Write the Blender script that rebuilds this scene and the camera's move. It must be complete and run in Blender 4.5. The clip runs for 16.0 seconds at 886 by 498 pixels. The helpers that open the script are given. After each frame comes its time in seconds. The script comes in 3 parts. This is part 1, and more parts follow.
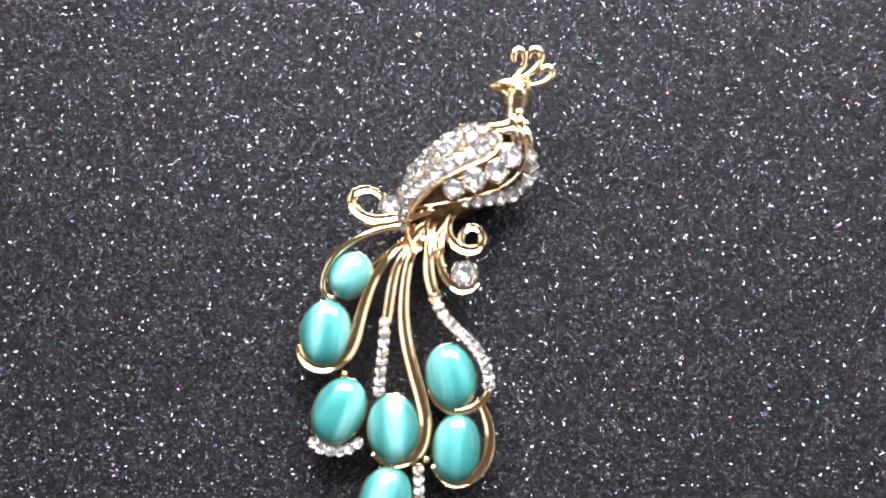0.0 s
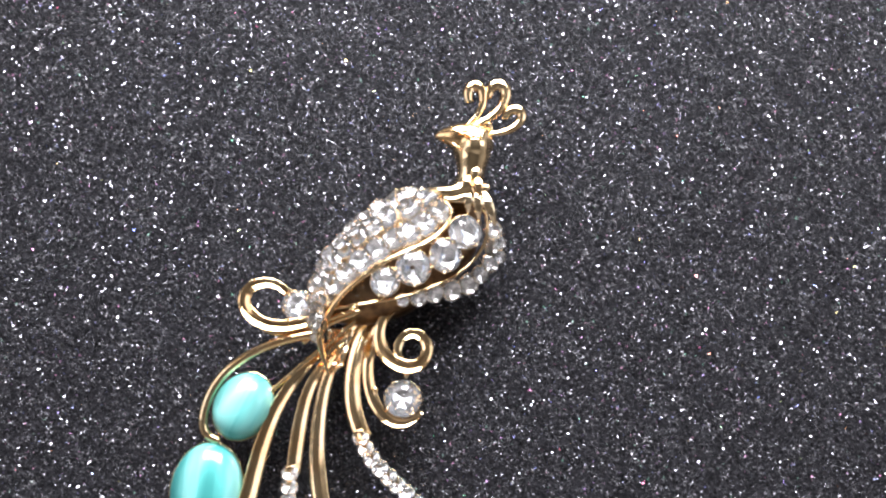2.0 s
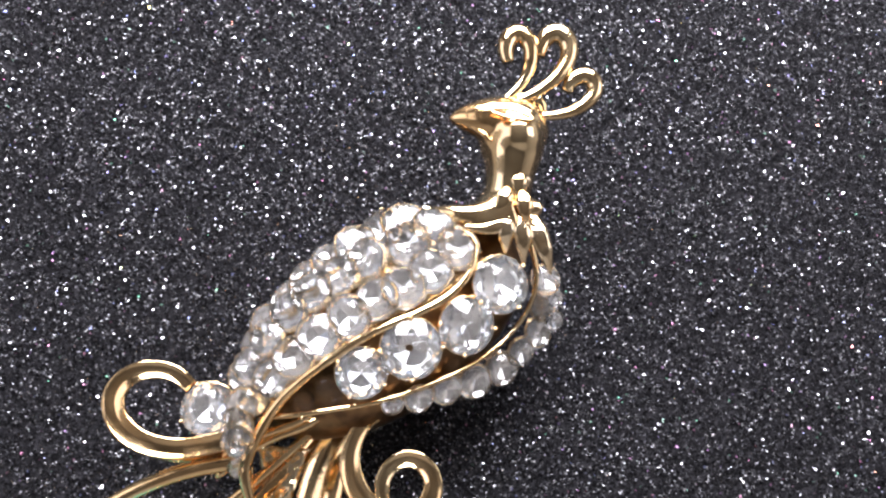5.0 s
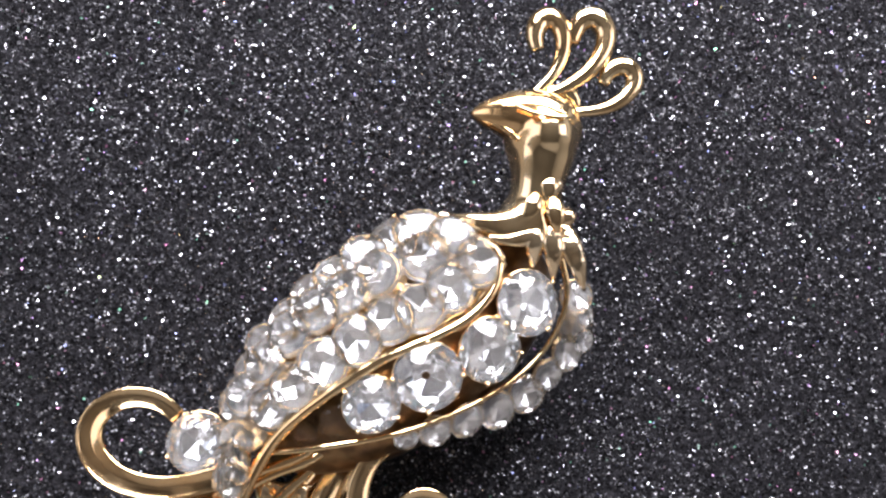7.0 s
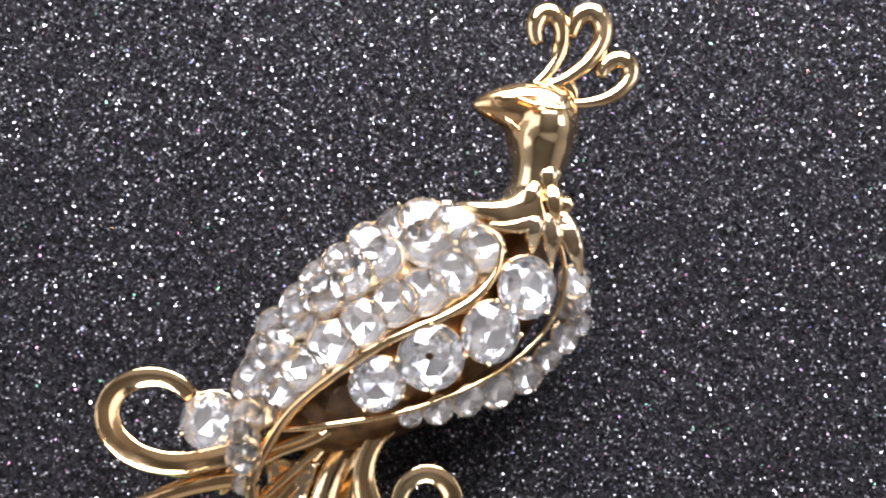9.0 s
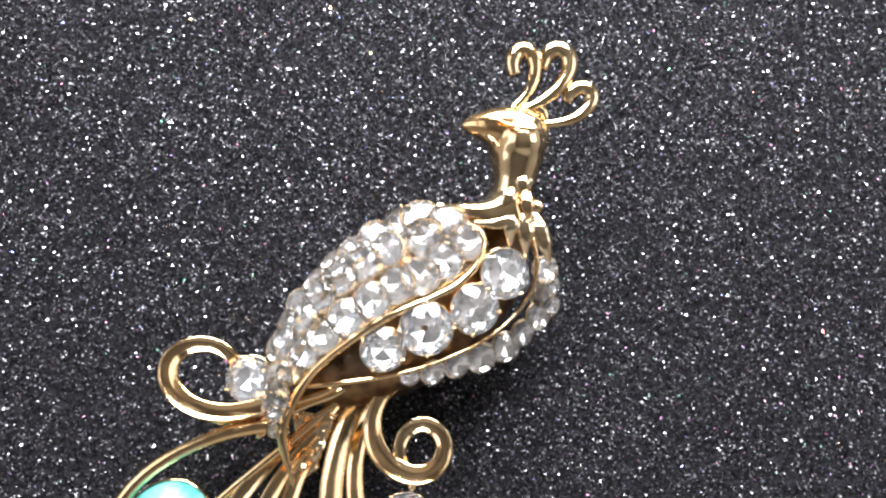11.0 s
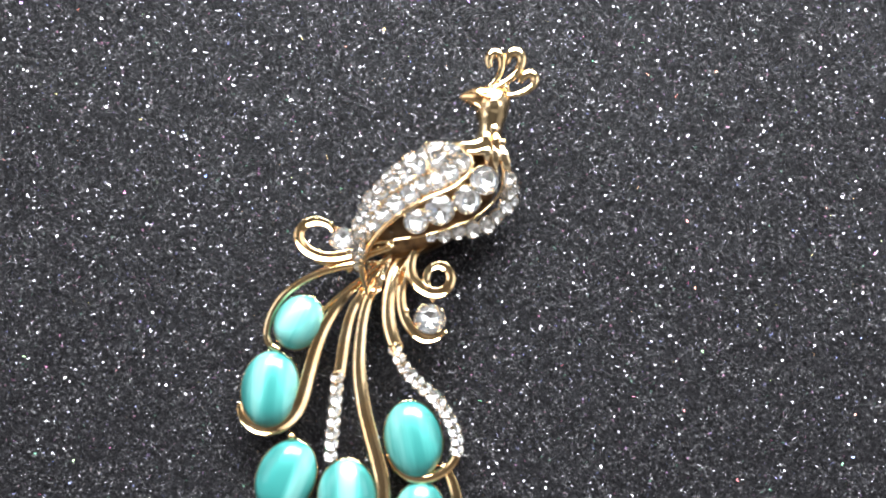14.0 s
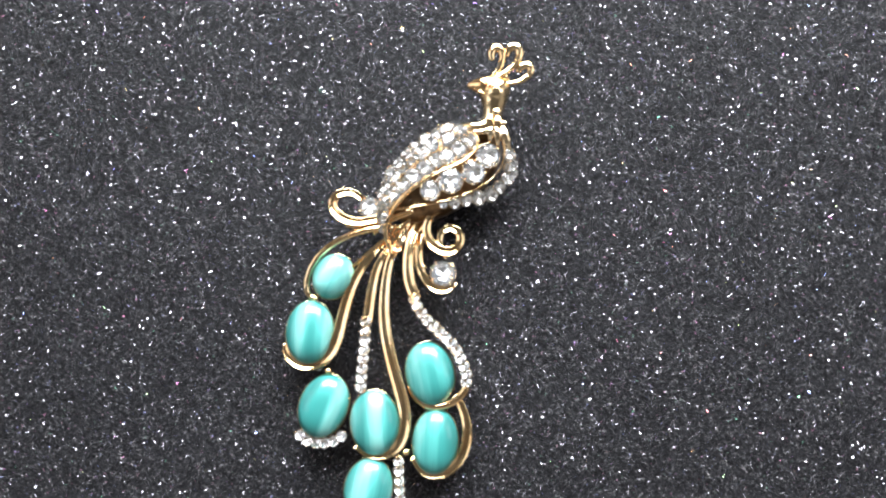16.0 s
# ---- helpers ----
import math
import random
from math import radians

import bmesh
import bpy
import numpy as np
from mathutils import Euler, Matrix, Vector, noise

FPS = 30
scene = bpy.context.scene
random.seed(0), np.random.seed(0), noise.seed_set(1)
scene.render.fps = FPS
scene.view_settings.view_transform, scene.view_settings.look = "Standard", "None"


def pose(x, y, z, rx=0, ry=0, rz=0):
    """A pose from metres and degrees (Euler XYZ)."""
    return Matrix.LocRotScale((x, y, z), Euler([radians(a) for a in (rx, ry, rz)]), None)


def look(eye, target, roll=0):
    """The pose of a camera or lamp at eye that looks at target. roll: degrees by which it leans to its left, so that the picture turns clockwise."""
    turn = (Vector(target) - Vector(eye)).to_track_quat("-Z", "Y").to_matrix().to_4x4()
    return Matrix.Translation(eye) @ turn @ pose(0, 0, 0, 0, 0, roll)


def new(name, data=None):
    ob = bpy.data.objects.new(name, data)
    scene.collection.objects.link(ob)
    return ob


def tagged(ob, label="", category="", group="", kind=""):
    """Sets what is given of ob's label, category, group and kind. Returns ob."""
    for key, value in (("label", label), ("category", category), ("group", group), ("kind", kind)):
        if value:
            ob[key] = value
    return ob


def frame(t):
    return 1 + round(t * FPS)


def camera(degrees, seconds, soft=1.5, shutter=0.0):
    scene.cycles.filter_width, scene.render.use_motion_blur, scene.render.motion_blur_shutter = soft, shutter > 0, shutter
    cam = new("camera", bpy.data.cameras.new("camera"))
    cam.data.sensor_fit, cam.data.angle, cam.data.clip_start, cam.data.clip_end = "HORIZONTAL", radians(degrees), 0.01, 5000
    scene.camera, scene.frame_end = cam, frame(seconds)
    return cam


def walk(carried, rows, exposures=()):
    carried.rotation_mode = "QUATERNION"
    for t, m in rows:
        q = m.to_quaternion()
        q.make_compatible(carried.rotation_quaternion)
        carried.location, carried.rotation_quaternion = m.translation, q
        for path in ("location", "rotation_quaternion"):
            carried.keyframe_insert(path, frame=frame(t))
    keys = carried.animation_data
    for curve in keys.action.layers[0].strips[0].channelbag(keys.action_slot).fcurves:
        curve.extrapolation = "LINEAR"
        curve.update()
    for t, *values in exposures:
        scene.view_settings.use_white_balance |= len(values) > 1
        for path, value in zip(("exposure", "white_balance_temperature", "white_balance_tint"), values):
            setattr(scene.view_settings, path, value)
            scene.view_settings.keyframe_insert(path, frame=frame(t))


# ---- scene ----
cam = camera(66.71, 16.0, soft=2.5)
# seconds, place in metres, turn in degrees
ROWS = [
    (0.0, -0.00000, -0.00000, 0.10780, 11.08, -2.98, 0.01),
    (0.5, 0.00074, 0.00352, 0.10486, 10.63, -2.96, -0.07),
    (1.0, 0.00321, 0.00911, 0.09850, 10.67, -2.94, -0.41),
    (1.5, 0.00598, 0.01417, 0.09119, 10.90, -3.27, -0.88),
    (2.0, 0.00838, 0.01846, 0.08213, 10.93, -3.59, -0.96),
    (2.5, 0.00837, 0.02160, 0.07622, 10.96, -4.01, -0.80),
    (3.0, 0.00875, 0.02419, 0.06997, 11.18, -4.19, -0.80),
    (3.5, 0.00821, 0.02593, 0.06562, 10.80, -4.07, -0.57),
    (4.0, 0.00878, 0.02733, 0.05944, 10.51, -4.32, -0.49),
    (6.5, 0.00676, 0.03197, 0.04778, 8.14, -5.86, -0.25),
    (7.0, 0.00687, 0.03236, 0.04674, 7.96, -5.85, -0.15),
    (7.5, 0.00709, 0.03233, 0.04702, 7.91, -5.78, -0.22),
    (8.0, 0.00638, 0.03211, 0.04767, 7.67, -5.64, -0.19),
    (8.5, 0.00655, 0.03175, 0.04795, 7.64, -5.70, -0.18),
    (11.0, 0.00721, 0.02952, 0.05769, 7.89, -4.57, 0.19),
    (11.5, 0.00792, 0.02695, 0.06390, 7.83, -4.15, 0.21),
    (12.0, 0.00772, 0.02343, 0.07052, 8.04, -3.44, 0.22),
    (12.5, 0.00787, 0.02108, 0.07604, 7.95, -2.51, 0.16),
    (13.0, 0.00824, 0.01865, 0.08273, 7.55, -1.98, 0.14),
    (13.5, 0.00907, 0.01689, 0.08973, 7.29, -1.46, 0.25),
    (14.0, 0.00910, 0.01464, 0.09565, 7.00, -0.84, 0.17),
    (14.5, 0.00965, 0.01207, 0.09954, 7.12, -0.25, 0.13),
    (15.0, 0.01059, 0.01024, 0.10462, 6.96, 0.22, 0.13),
    (15.5, 0.01062, 0.00880, 0.10825, 6.86, 0.76, 0.02),
    (16.0, 0.01063, 0.00765, 0.11160, 6.72, 1.06, -0.04),
]
walk(cam, [(r[0], pose(*r[1:])) for r in ROWS], exposures=[(0.0, 0.0, 6500, 11), (3.0, -0.11, 6500, 12), (7.0, -0.23, 6500, 13), (8.5, -0.2, 6500, 13), (11.0, -0.04, 6560, 8), (12.5, 0.11, 6620, 6), (16.0, 0.05, 6560, 5)])

# ---- light ----
world = bpy.data.worlds.new("world")
scene.world = world
world.use_nodes = True
wn = world.node_tree.nodes
sky = wn.new("ShaderNodeTexSky")
sky.sky_type, sky.sun_disc = "NISHITA", False
sky.sun_elevation, sky.sun_rotation = radians(35), radians(-40)
wn["Background"].inputs[1].default_value = 0.1
world.node_tree.links.new(sky.outputs[0], wn["Background"].inputs[0])


def area_lamp(name, at, to, wide, high, watts, colour):
    data = bpy.data.lights.new(name, "AREA")
    data.shape, data.size, data.size_y, data.energy, data.color = "RECTANGLE", wide, high, watts, colour
    ob = new(name, data)
    ob.matrix_world = look(at, to)
    return ob


area_lamp("window_daylight", (0.12, 1.46, 1.02), (0.0, 0.0, 0.0), 1.7, 1.05, 224.0, (0.97, 0.96, 1.0))
# two unseen side lamps, added as fill on the wires and gold
area_lamp("west_fill_light", (-1.56, 0.34, 1.15), (0.0, 0.05, 0.0), 1.3, 1.1, 8.0, (0.97, 0.96, 1.0))
area_lamp("east_fill_light", (1.56, 0.35, 1.2), (0.0, 0.05, 0.0), 1.0, 0.9, 9.0, (0.97, 0.96, 1.0))
scene.view_settings.exposure = 0.0

# ---- materials ----
MM = 0.001


def mat(name, colour, rough=0.5, metal=0.0, **more):
    m = bpy.data.materials.new(name)
    m.use_nodes = True
    b = m.node_tree.nodes["Principled BSDF"]
    b.inputs["Base Color"].default_value = (*colour, 1)
    b.inputs["Roughness"].default_value = rough
    b.inputs["Metallic"].default_value = metal
    for key, value in more.items():
        b.inputs[key.replace("_", " ")].default_value = value
    return m


def link(m, a, out, b, inp):
    m.node_tree.links.new(a.outputs[out], b.inputs[inp])


def node(m, kind, **props):
    n = m.node_tree.nodes.new(kind)
    for key, value in props.items():
        n.inputs[key.replace("_", " ")].default_value = value
    return n


def bsdf(m):
    return m.node_tree.nodes["Principled BSDF"]


def relief(m, scale, strength, distance, detail=3.0):
    """Fine bumps from noise in object space."""
    tc = node(m, "ShaderNodeTexCoord")
    n = node(m, "ShaderNodeTexNoise", Scale=scale, Detail=detail)
    link(m, tc, "Object", n, "Vector")
    bump = node(m, "ShaderNodeBump", Strength=strength, Distance=distance)
    link(m, n, "Fac", bump, "Height")
    link(m, bump, "Normal", bsdf(m), "Normal")
    return n


def ramp(m, source, out, stops):
    r = node(m, "ShaderNodeValToRGB")
    e = r.color_ramp.elements
    while len(e) < len(stops):
        e.new(0.5)
    for el, (p, c) in zip(e, stops):
        el.position, el.color = p, (*c, 1)
    link(m, source, out, r, "Fac")
    return r


# polished gold plating, a little uneven, with tarnish in patches
gold = mat("gold", (0.86, 0.58, 0.28), 0.13, 1.0)
gn = relief(gold, 650.0, 0.12, 0.0002)
gr = ramp(gold, gn, "Fac", [(0.3, (0.08, 0.08, 0.08)), (0.75, (0.20, 0.20, 0.20))])
link(gold, gr, "Color", bsdf(gold), "Roughness")
g2 = node(gold, "ShaderNodeTexNoise", Scale=260.0, Detail=2.0)
gtc = node(gold, "ShaderNodeTexCoord")
link(gold, gtc, "Object", g2, "Vector")
gc = ramp(gold, g2, "Fac", [(0.35, (0.95, 0.63, 0.32)), (0.65, (0.98, 0.77, 0.47))])
link(gold, gc, "Color", bsdf(gold), "Base Color")

# hammered plating on the shoulder and collar
hammered = mat("hammered_gold", (0.94, 0.70, 0.45), 0.16, 1.0)
hmn = relief(hammered, 800.0, 0.6, 0.0005, 1.5)
hmr = ramp(hammered, hmn, "Fac", [(0.3, (0.95, 0.69, 0.40)), (0.7, (0.98, 0.82, 0.58))])
link(hammered, hmr, "Color", bsdf(hammered), "Base Color")

# dark mottled gold of the body shell
dark_gold = mat("dark_gold", (0.20, 0.12, 0.06), 0.32, 1.0)
on = relief(dark_gold, 700.0, 0.4, 0.0002)
orr = ramp(dark_gold, on, "Fac", [(0.35, (0.10, 0.06, 0.035)), (0.7, (0.30, 0.18, 0.09))])
link(dark_gold, orr, "Color", bsdf(dark_gold), "Base Color")

# clear cut glass and the silvered foil behind it
crystal = mat("crystal", (1.0, 1.0, 1.0), 0.02, 0.0, Transmission_Weight=1.0, IOR=1.55)
foil = mat("silver_foil", (0.94, 0.95, 0.96), 0.06, 0.84)
frosted_foil = mat("frosted_foil", (0.97, 0.97, 0.97), 0.1, 0.8)
white_foil = mat("white_foil", (0.95, 0.95, 0.96), 0.1, 0.85)

# fibre glass with a cat's-eye sheen along the stone
cats_eye = mat("cats_eye", (0.2, 0.7, 0.65), 0.42, 1.0, Anisotropic=0.9)
ctan = node(cats_eye, "ShaderNodeTangent")
ctan.direction_type, ctan.axis = "RADIAL", "X"
link(cats_eye, ctan, "Tangent", bsdf(cats_eye), "Tangent")
ctc = node(cats_eye, "ShaderNodeTexCoord")
cob = node(cats_eye, "ShaderNodeObjectInfo")
cshift = node(cats_eye, "ShaderNodeVectorMath")
cshift.operation = "ADD"
link(cats_eye, ctc, "Object", cshift, 0)
link(cats_eye, cob, "Random", cshift, 1)
cmap = node(cats_eye, "ShaderNodeMapping", Scale=(1.0, 0.05, 0.25))
link(cats_eye, cshift, "Vector", cmap, "Vector")
# milky and clear fibre streaks along the stone; they paint its sheen into colour
cbroad = node(cats_eye, "ShaderNodeTexNoise", Scale=240.0, Detail=0.8)
link(cats_eye, cmap, "Vector", cbroad, "Vector")
# hair-fine threads among the streaks
cfine = node(cats_eye, "ShaderNodeTexNoise", Scale=2200.0, Detail=2.0)
link(cats_eye, cmap, "Vector", cfine, "Vector")
cmixn = node(cats_eye, "ShaderNodeMath")
cmixn.operation = "MULTIPLY_ADD"
cmixn.inputs[1].default_value = 0.1
link(cats_eye, cfine, "Fac", cmixn, 0)
link(cats_eye, cbroad, "Fac", cmixn, 2)
ccr = ramp(cats_eye, cmixn, "Value", [(0.44, (0.025, 0.18, 0.17)), (0.53, (0.06, 0.28, 0.265)), (0.57, (0.12, 0.37, 0.35)), (0.74, (0.22, 0.47, 0.445))])
link(cats_eye, ccr, "Color", bsdf(cats_eye), "Base Color")
glass = node(cats_eye, "ShaderNodeBsdfPrincipled", Roughness=0.5, IOR=1.5, Coat_Weight=1.0, Coat_Roughness=0.03)
link(cats_eye, ccr, "Color", glass, "Base Color")
ceye = node(cats_eye, "ShaderNodeMixShader", Fac=0.4)
cats_eye.node_tree.links.new(glass.outputs[0], ceye.inputs[1])
cats_eye.node_tree.links.new(bsdf(cats_eye).outputs[0], ceye.inputs[2])
cats_eye.node_tree.links.new(ceye.outputs[0], cats_eye.node_tree.nodes["Material Output"].inputs["Surface"])

# black foam under the glitter
foam = mat("black_foam", (0.012, 0.012, 0.014), 0.8, Specular_IOR_Level=0.1)
fn = relief(foam, 2600.0, 0.8, 0.0003, 4.0)
fr = ramp(foam, fn, "Fac", [(0.35, (0.007, 0.007, 0.008)), (0.7, (0.024, 0.023, 0.027))])
link(foam, fr, "Color", bsdf(foam), "Base Color")

# glitter flakes: charcoal to silver foil, a few with a rainbow tint
flake = mat("glitter_flake", (0.3, 0.3, 0.32), 0.3, 1.0)
geo = node(flake, "ShaderNodeNewGeometry")
fm = node(flake, "ShaderNodeMath")
fm.operation = "MULTIPLY"
fm.inputs[1].default_value = 57.0
link(flake, geo, "Random Per Island", fm, 0)
ff = node(flake, "ShaderNodeMath")
ff.operation = "FRACT"
link(flake, fm, 0, ff, 0)
frr = ramp(flake, ff, "Value", [(0.0, (0.16, 0.16, 0.16)), (0.25, (0.3, 0.3, 0.3)), (0.6, (0.45, 0.45, 0.45)), (1.0, (0.6, 0.6, 0.6))])
link(flake, frr, "Color", bsdf(flake), "Roughness")
fc = ramp(flake, geo, "Random Per Island", [
    (0.0, (0.005, 0.005, 0.006)), (0.4, (0.015, 0.015, 0.0175)), (0.7, (0.042, 0.042, 0.047)), (0.91, (0.118, 0.118, 0.126)),
    (0.975, (0.25, 0.25, 0.26)), (0.988, (0.36, 0.36, 0.4)), (0.992, (0.2, 0.25, 0.5)), (0.996, (0.5, 0.2, 0.35)), (1.0, (0.2, 0.5, 0.35))])
link(flake, fc, "Color", bsdf(flake), "Base Color")

bright_flake = mat("bright_flake", (0.8, 0.8, 0.82), 0.24, 1.0)
bgeo = node(bright_flake, "ShaderNodeNewGeometry")
bc = ramp(bright_flake, bgeo, "Random Per Island", [
    (0.0, (0.08, 0.08, 0.087)), (0.5, (0.28, 0.28, 0.295)), (0.96, (0.6, 0.6, 0.63)), (0.974, (0.6, 0.6, 0.64)), (0.98, (0.25, 0.4, 0.95)),
    (0.988, (0.9, 0.25, 0.4)), (0.993, (0.9, 0.55, 0.2)), (1.0, (0.25, 0.8, 0.5))])
link(bright_flake, bc, "Color", bsdf(bright_flake), "Base Color")

plaster = mat("plaster", (0.15, 0.145, 0.14), 0.9)
pn = relief(plaster, 30.0, 0.2, 0.002)
pr = ramp(plaster, pn, "Fac", [(0.3, (0.17, 0.16, 0.15)), (0.7, (0.21, 0.20, 0.19))])
link(plaster, pr, "Color", bsdf(plaster), "Base Color")
# tone of the unseen ceiling, kept dark so upward-facing gold mirrors dark
dark_overhead = mat("dark_overhead", (0.09, 0.086, 0.08), 0.9)
hn = relief(dark_overhead, 25.0, 0.2, 0.002)
hr = ramp(dark_overhead, hn, "Fac", [(0.3, (0.08, 0.076, 0.071)), (0.7, (0.10, 0.095, 0.089))])
link(dark_overhead, hr, "Color", bsdf(dark_overhead), "Base Color")
dark_wood = mat("dark_wood", (0.10, 0.06, 0.035), 0.45)
wno = relief(dark_wood, 40.0, 0.1, 0.001)
wr = ramp(dark_wood, wno, "Fac", [(0.3, (0.07, 0.04, 0.02)), (0.7, (0.14, 0.085, 0.05))])
link(dark_wood, wr, "Color", bsdf(dark_wood), "Base Color")


# ---- building helpers ----
def mesh_of(bm, name, materials, smooth=True):
    me = bpy.data.meshes.new(name)
    bmesh.ops.recalc_face_normals(bm, faces=bm.faces)
    for f in bm.faces:
        f.smooth = smooth
    bm.to_mesh(me)
    bm.free()
    for m in materials:
        me.materials.append(m)
    return me


def part(name, bm, material, parent=None, label="", smooth=True):
    """One mesh object under a thing or a part."""
    mats = material if isinstance(material, (list, tuple)) else [material]
    ob = new(name, mesh_of(bm, name, mats, smooth))
    ob.parent = parent
    return tagged(ob, label) if label else ob


def box(bm, lo, hi):
    vs = [bm.verts.new((x, y, z)) for x in (lo[0], hi[0]) for y in (lo[1], hi[1]) for z in (lo[2], hi[2])]
    for q in ((0, 1, 3, 2), (4, 6, 7, 5), (0, 4, 5, 1), (2, 3, 7, 6), (0, 2, 6, 4), (1, 5, 7, 3)):
        bm.faces.new([vs[i] for i in q])


def smooth_path(points, steps=8, ease=14):
    """Catmull-Rom through points of any dimension, eased a little."""
    p = np.array(points, float)
    p = np.vstack([2 * p[0] - p[1], p, 2 * p[-1] - p[-2]])
    out = []
    for i in range(1, len(p) - 2):
        for k in range(steps):
            t = k / steps
            a, b, c, d = p[i - 1], p[i], p[i + 1], p[i + 2]
            out.append(0.5 * (2 * b + (c - a) * t + (2 * a - 5 * b + 4 * c - d) * t * t + (3 * b - a - 3 * c + d) * t ** 3))
    out.append(p[-2])
    out = np.array(out)
    for _ in range(ease):
        out[1:-1] = 0.25 * out[:-2] + 0.5 * out[1:-1] + 0.25 * out[2:]
    return out


TROUGH = [(-0.85, -0.35), (-1.0, 0.3), (-0.95, 0.5), (-0.8, 0.52), (-0.74, 0.44), (-0.05, 0.1), (0.05, 0.1), (0.74, 0.44), (0.8, 0.52), (0.95, 0.5), (1.0, 0.3), (0.85, -0.35), (0.4, -0.75), (-0.4, -0.75)]


def sweep(points, radii, flat=0.9, hollow=False, sides=24, steps=8, bm=None, ease=14):
    """A wire along points (mm), with radii spread along it; flat: height to width; hollow: its top is an open trough between two rims."""
    bm = bm or bmesh.new()
    path = smooth_path(points, steps, ease)
    n = len(path)
    r = np.interp(np.linspace(0, 1, n), np.linspace(0, 1, len(radii)), radii)
    rings = []
    for i in range(n):
        t = Vector(path[min(i + 1, n - 1)] - path[max(i - 1, 0)]).normalized()
        side = t.cross(Vector((0, 0, 1))).normalized()
        up = side.cross(t).normalized()
        ring = []
        outline = TROUGH if hollow else [(math.cos(2 * math.pi * k / sides), math.sin(2 * math.pi * k / sides)) for k in range(sides)]
        for ca, sa in outline:
            q = Vector(path[i]) + side * (r[i] * ca) + up * (r[i] * flat * sa)
            ring.append(bm.verts.new(q * MM))
        rings.append(ring)
    for a, b in zip(rings, rings[1:]):
        for k in range(len(a)):
            bm.faces.new((a[k], a[(k + 1) % len(a)], b[(k + 1) % len(a)], b[k]))
            if hollow:
                bm.edges.get((a[k], b[k])).smooth = k not in (4, 7)
    bm.faces.new(rings[0][::-1])
    bm.faces.new(rings[-1])
    return bm


def blob(centre, axes, turn=None, rings=12, sides=20, bm=None):
    """An ellipsoid in mm."""
    bm = bm or bmesh.new()
    m = Matrix.Translation(Vector(centre) * MM) @ (turn or Matrix()) @ Matrix.Diagonal((*[a * MM for a in axes], 1))
    bmesh.ops.create_uvsphere(bm, u_segments=sides, v_segments=rings, radius=1.0, matrix=m)
    return bm


# ---- the room: unseen, added to close the place and tone the reflections ----
def setting(name, lo, hi, material, label, category):
    bm = bmesh.new()
    box(bm, lo, hi)
    ob = part(name, bm, material, smooth=False)
    return tagged(ob, label, category, kind="structure")


setting("floor", (-1.6, -1.6, -0.06), (1.6, 1.5, -0.0045), dark_wood, "dark brown wooden surface under the glitter sheet", "floor")
setting("ceiling", (-1.6, -1.6, 2.0), (1.6, 1.5, 2.1), dark_overhead, "unseen dark ceiling, added for dark overhead reflections in the gold", "ceiling")
setting("wall_south", (-1.6, -1.7, -0.06), (1.6, -1.6, 2.1), plaster, "unseen plain grey plaster wall", "wall")
wall_north = new("wall_north")
tagged(wall_north, "grey plaster wall with a window opening", "wall", kind="structure")
for lo, hi in (((-1.6, 1.5, -0.06), (-0.75, 1.6, 2.1)), ((0.99, 1.5, -0.06), (1.6, 1.6, 2.1)),
               ((-0.75, 1.5, -0.06), (0.99, 1.6, 0.42)), ((-0.75, 1.5, 1.62), (0.99, 1.6, 2.1))):
    bm = bmesh.new()
    box(bm, lo, hi)
    part("wall_section", bm, plaster, wall_north, smooth=False)

# opening made to suit the added east fill light
wall_east = new("wall_east")
tagged(wall_east, "unseen grey plaster wall with an opening for the added east fill light", "wall", kind="structure")
for lo, hi in (((1.6, -1.6, -0.06), (1.7, -0.28, 2.1)), ((1.6, 0.98, -0.06), (1.7, 1.6, 2.1)),
               ((1.6, -0.28, -0.06), (1.7, 0.98, 0.6)), ((1.6, -0.28, 1.8), (1.7, 0.98, 2.1))):
    bm = bmesh.new()
    box(bm, lo, hi)
    part("wall_section", bm, plaster, wall_east, smooth=False)

# opening made to suit the added west fill light
wall_west = new("wall_west")
tagged(wall_west, "unseen grey plaster wall with an opening for the added west fill light", "wall", kind="structure")
for lo, hi in (((-1.7, -1.6, -0.06), (-1.6, -0.34, 2.1)), ((-1.7, 1.02, -0.06), (-1.6, 1.6, 2.1)),
               ((-1.7, -0.34, -0.06), (-1.6, 1.02, 0.55)), ((-1.7, -0.34, 1.75), (-1.6, 1.02, 2.1))):
    bm = bmesh.new()
    box(bm, lo, hi)
    part("wall_section", bm, plaster, wall_west, smooth=False)

# ---- glitter sheet ----
bm = bmesh.new()
bmesh.ops.create_grid(bm, x_segments=2, y_segments=2, size=0.5)
bmesh.ops.translate(bm, vec=(0, 0.02, 0), verts=bm.verts)
ext = bmesh.ops.extrude_face_region(bm, geom=list(bm.faces))
bmesh.ops.translate(bm, vec=(0, 0, -0.0025), verts=[v for v in ext["geom"] if isinstance(v, bmesh.types.BMVert)])
bmesh.ops.translate(bm, vec=(0, 0, -0.0002), verts=bm.verts)
sheet = part("ground", bm, foam, smooth=False)
tagged(sheet, "black foam craft sheet covered in silver glitter", "glitter sheet", kind="structure")


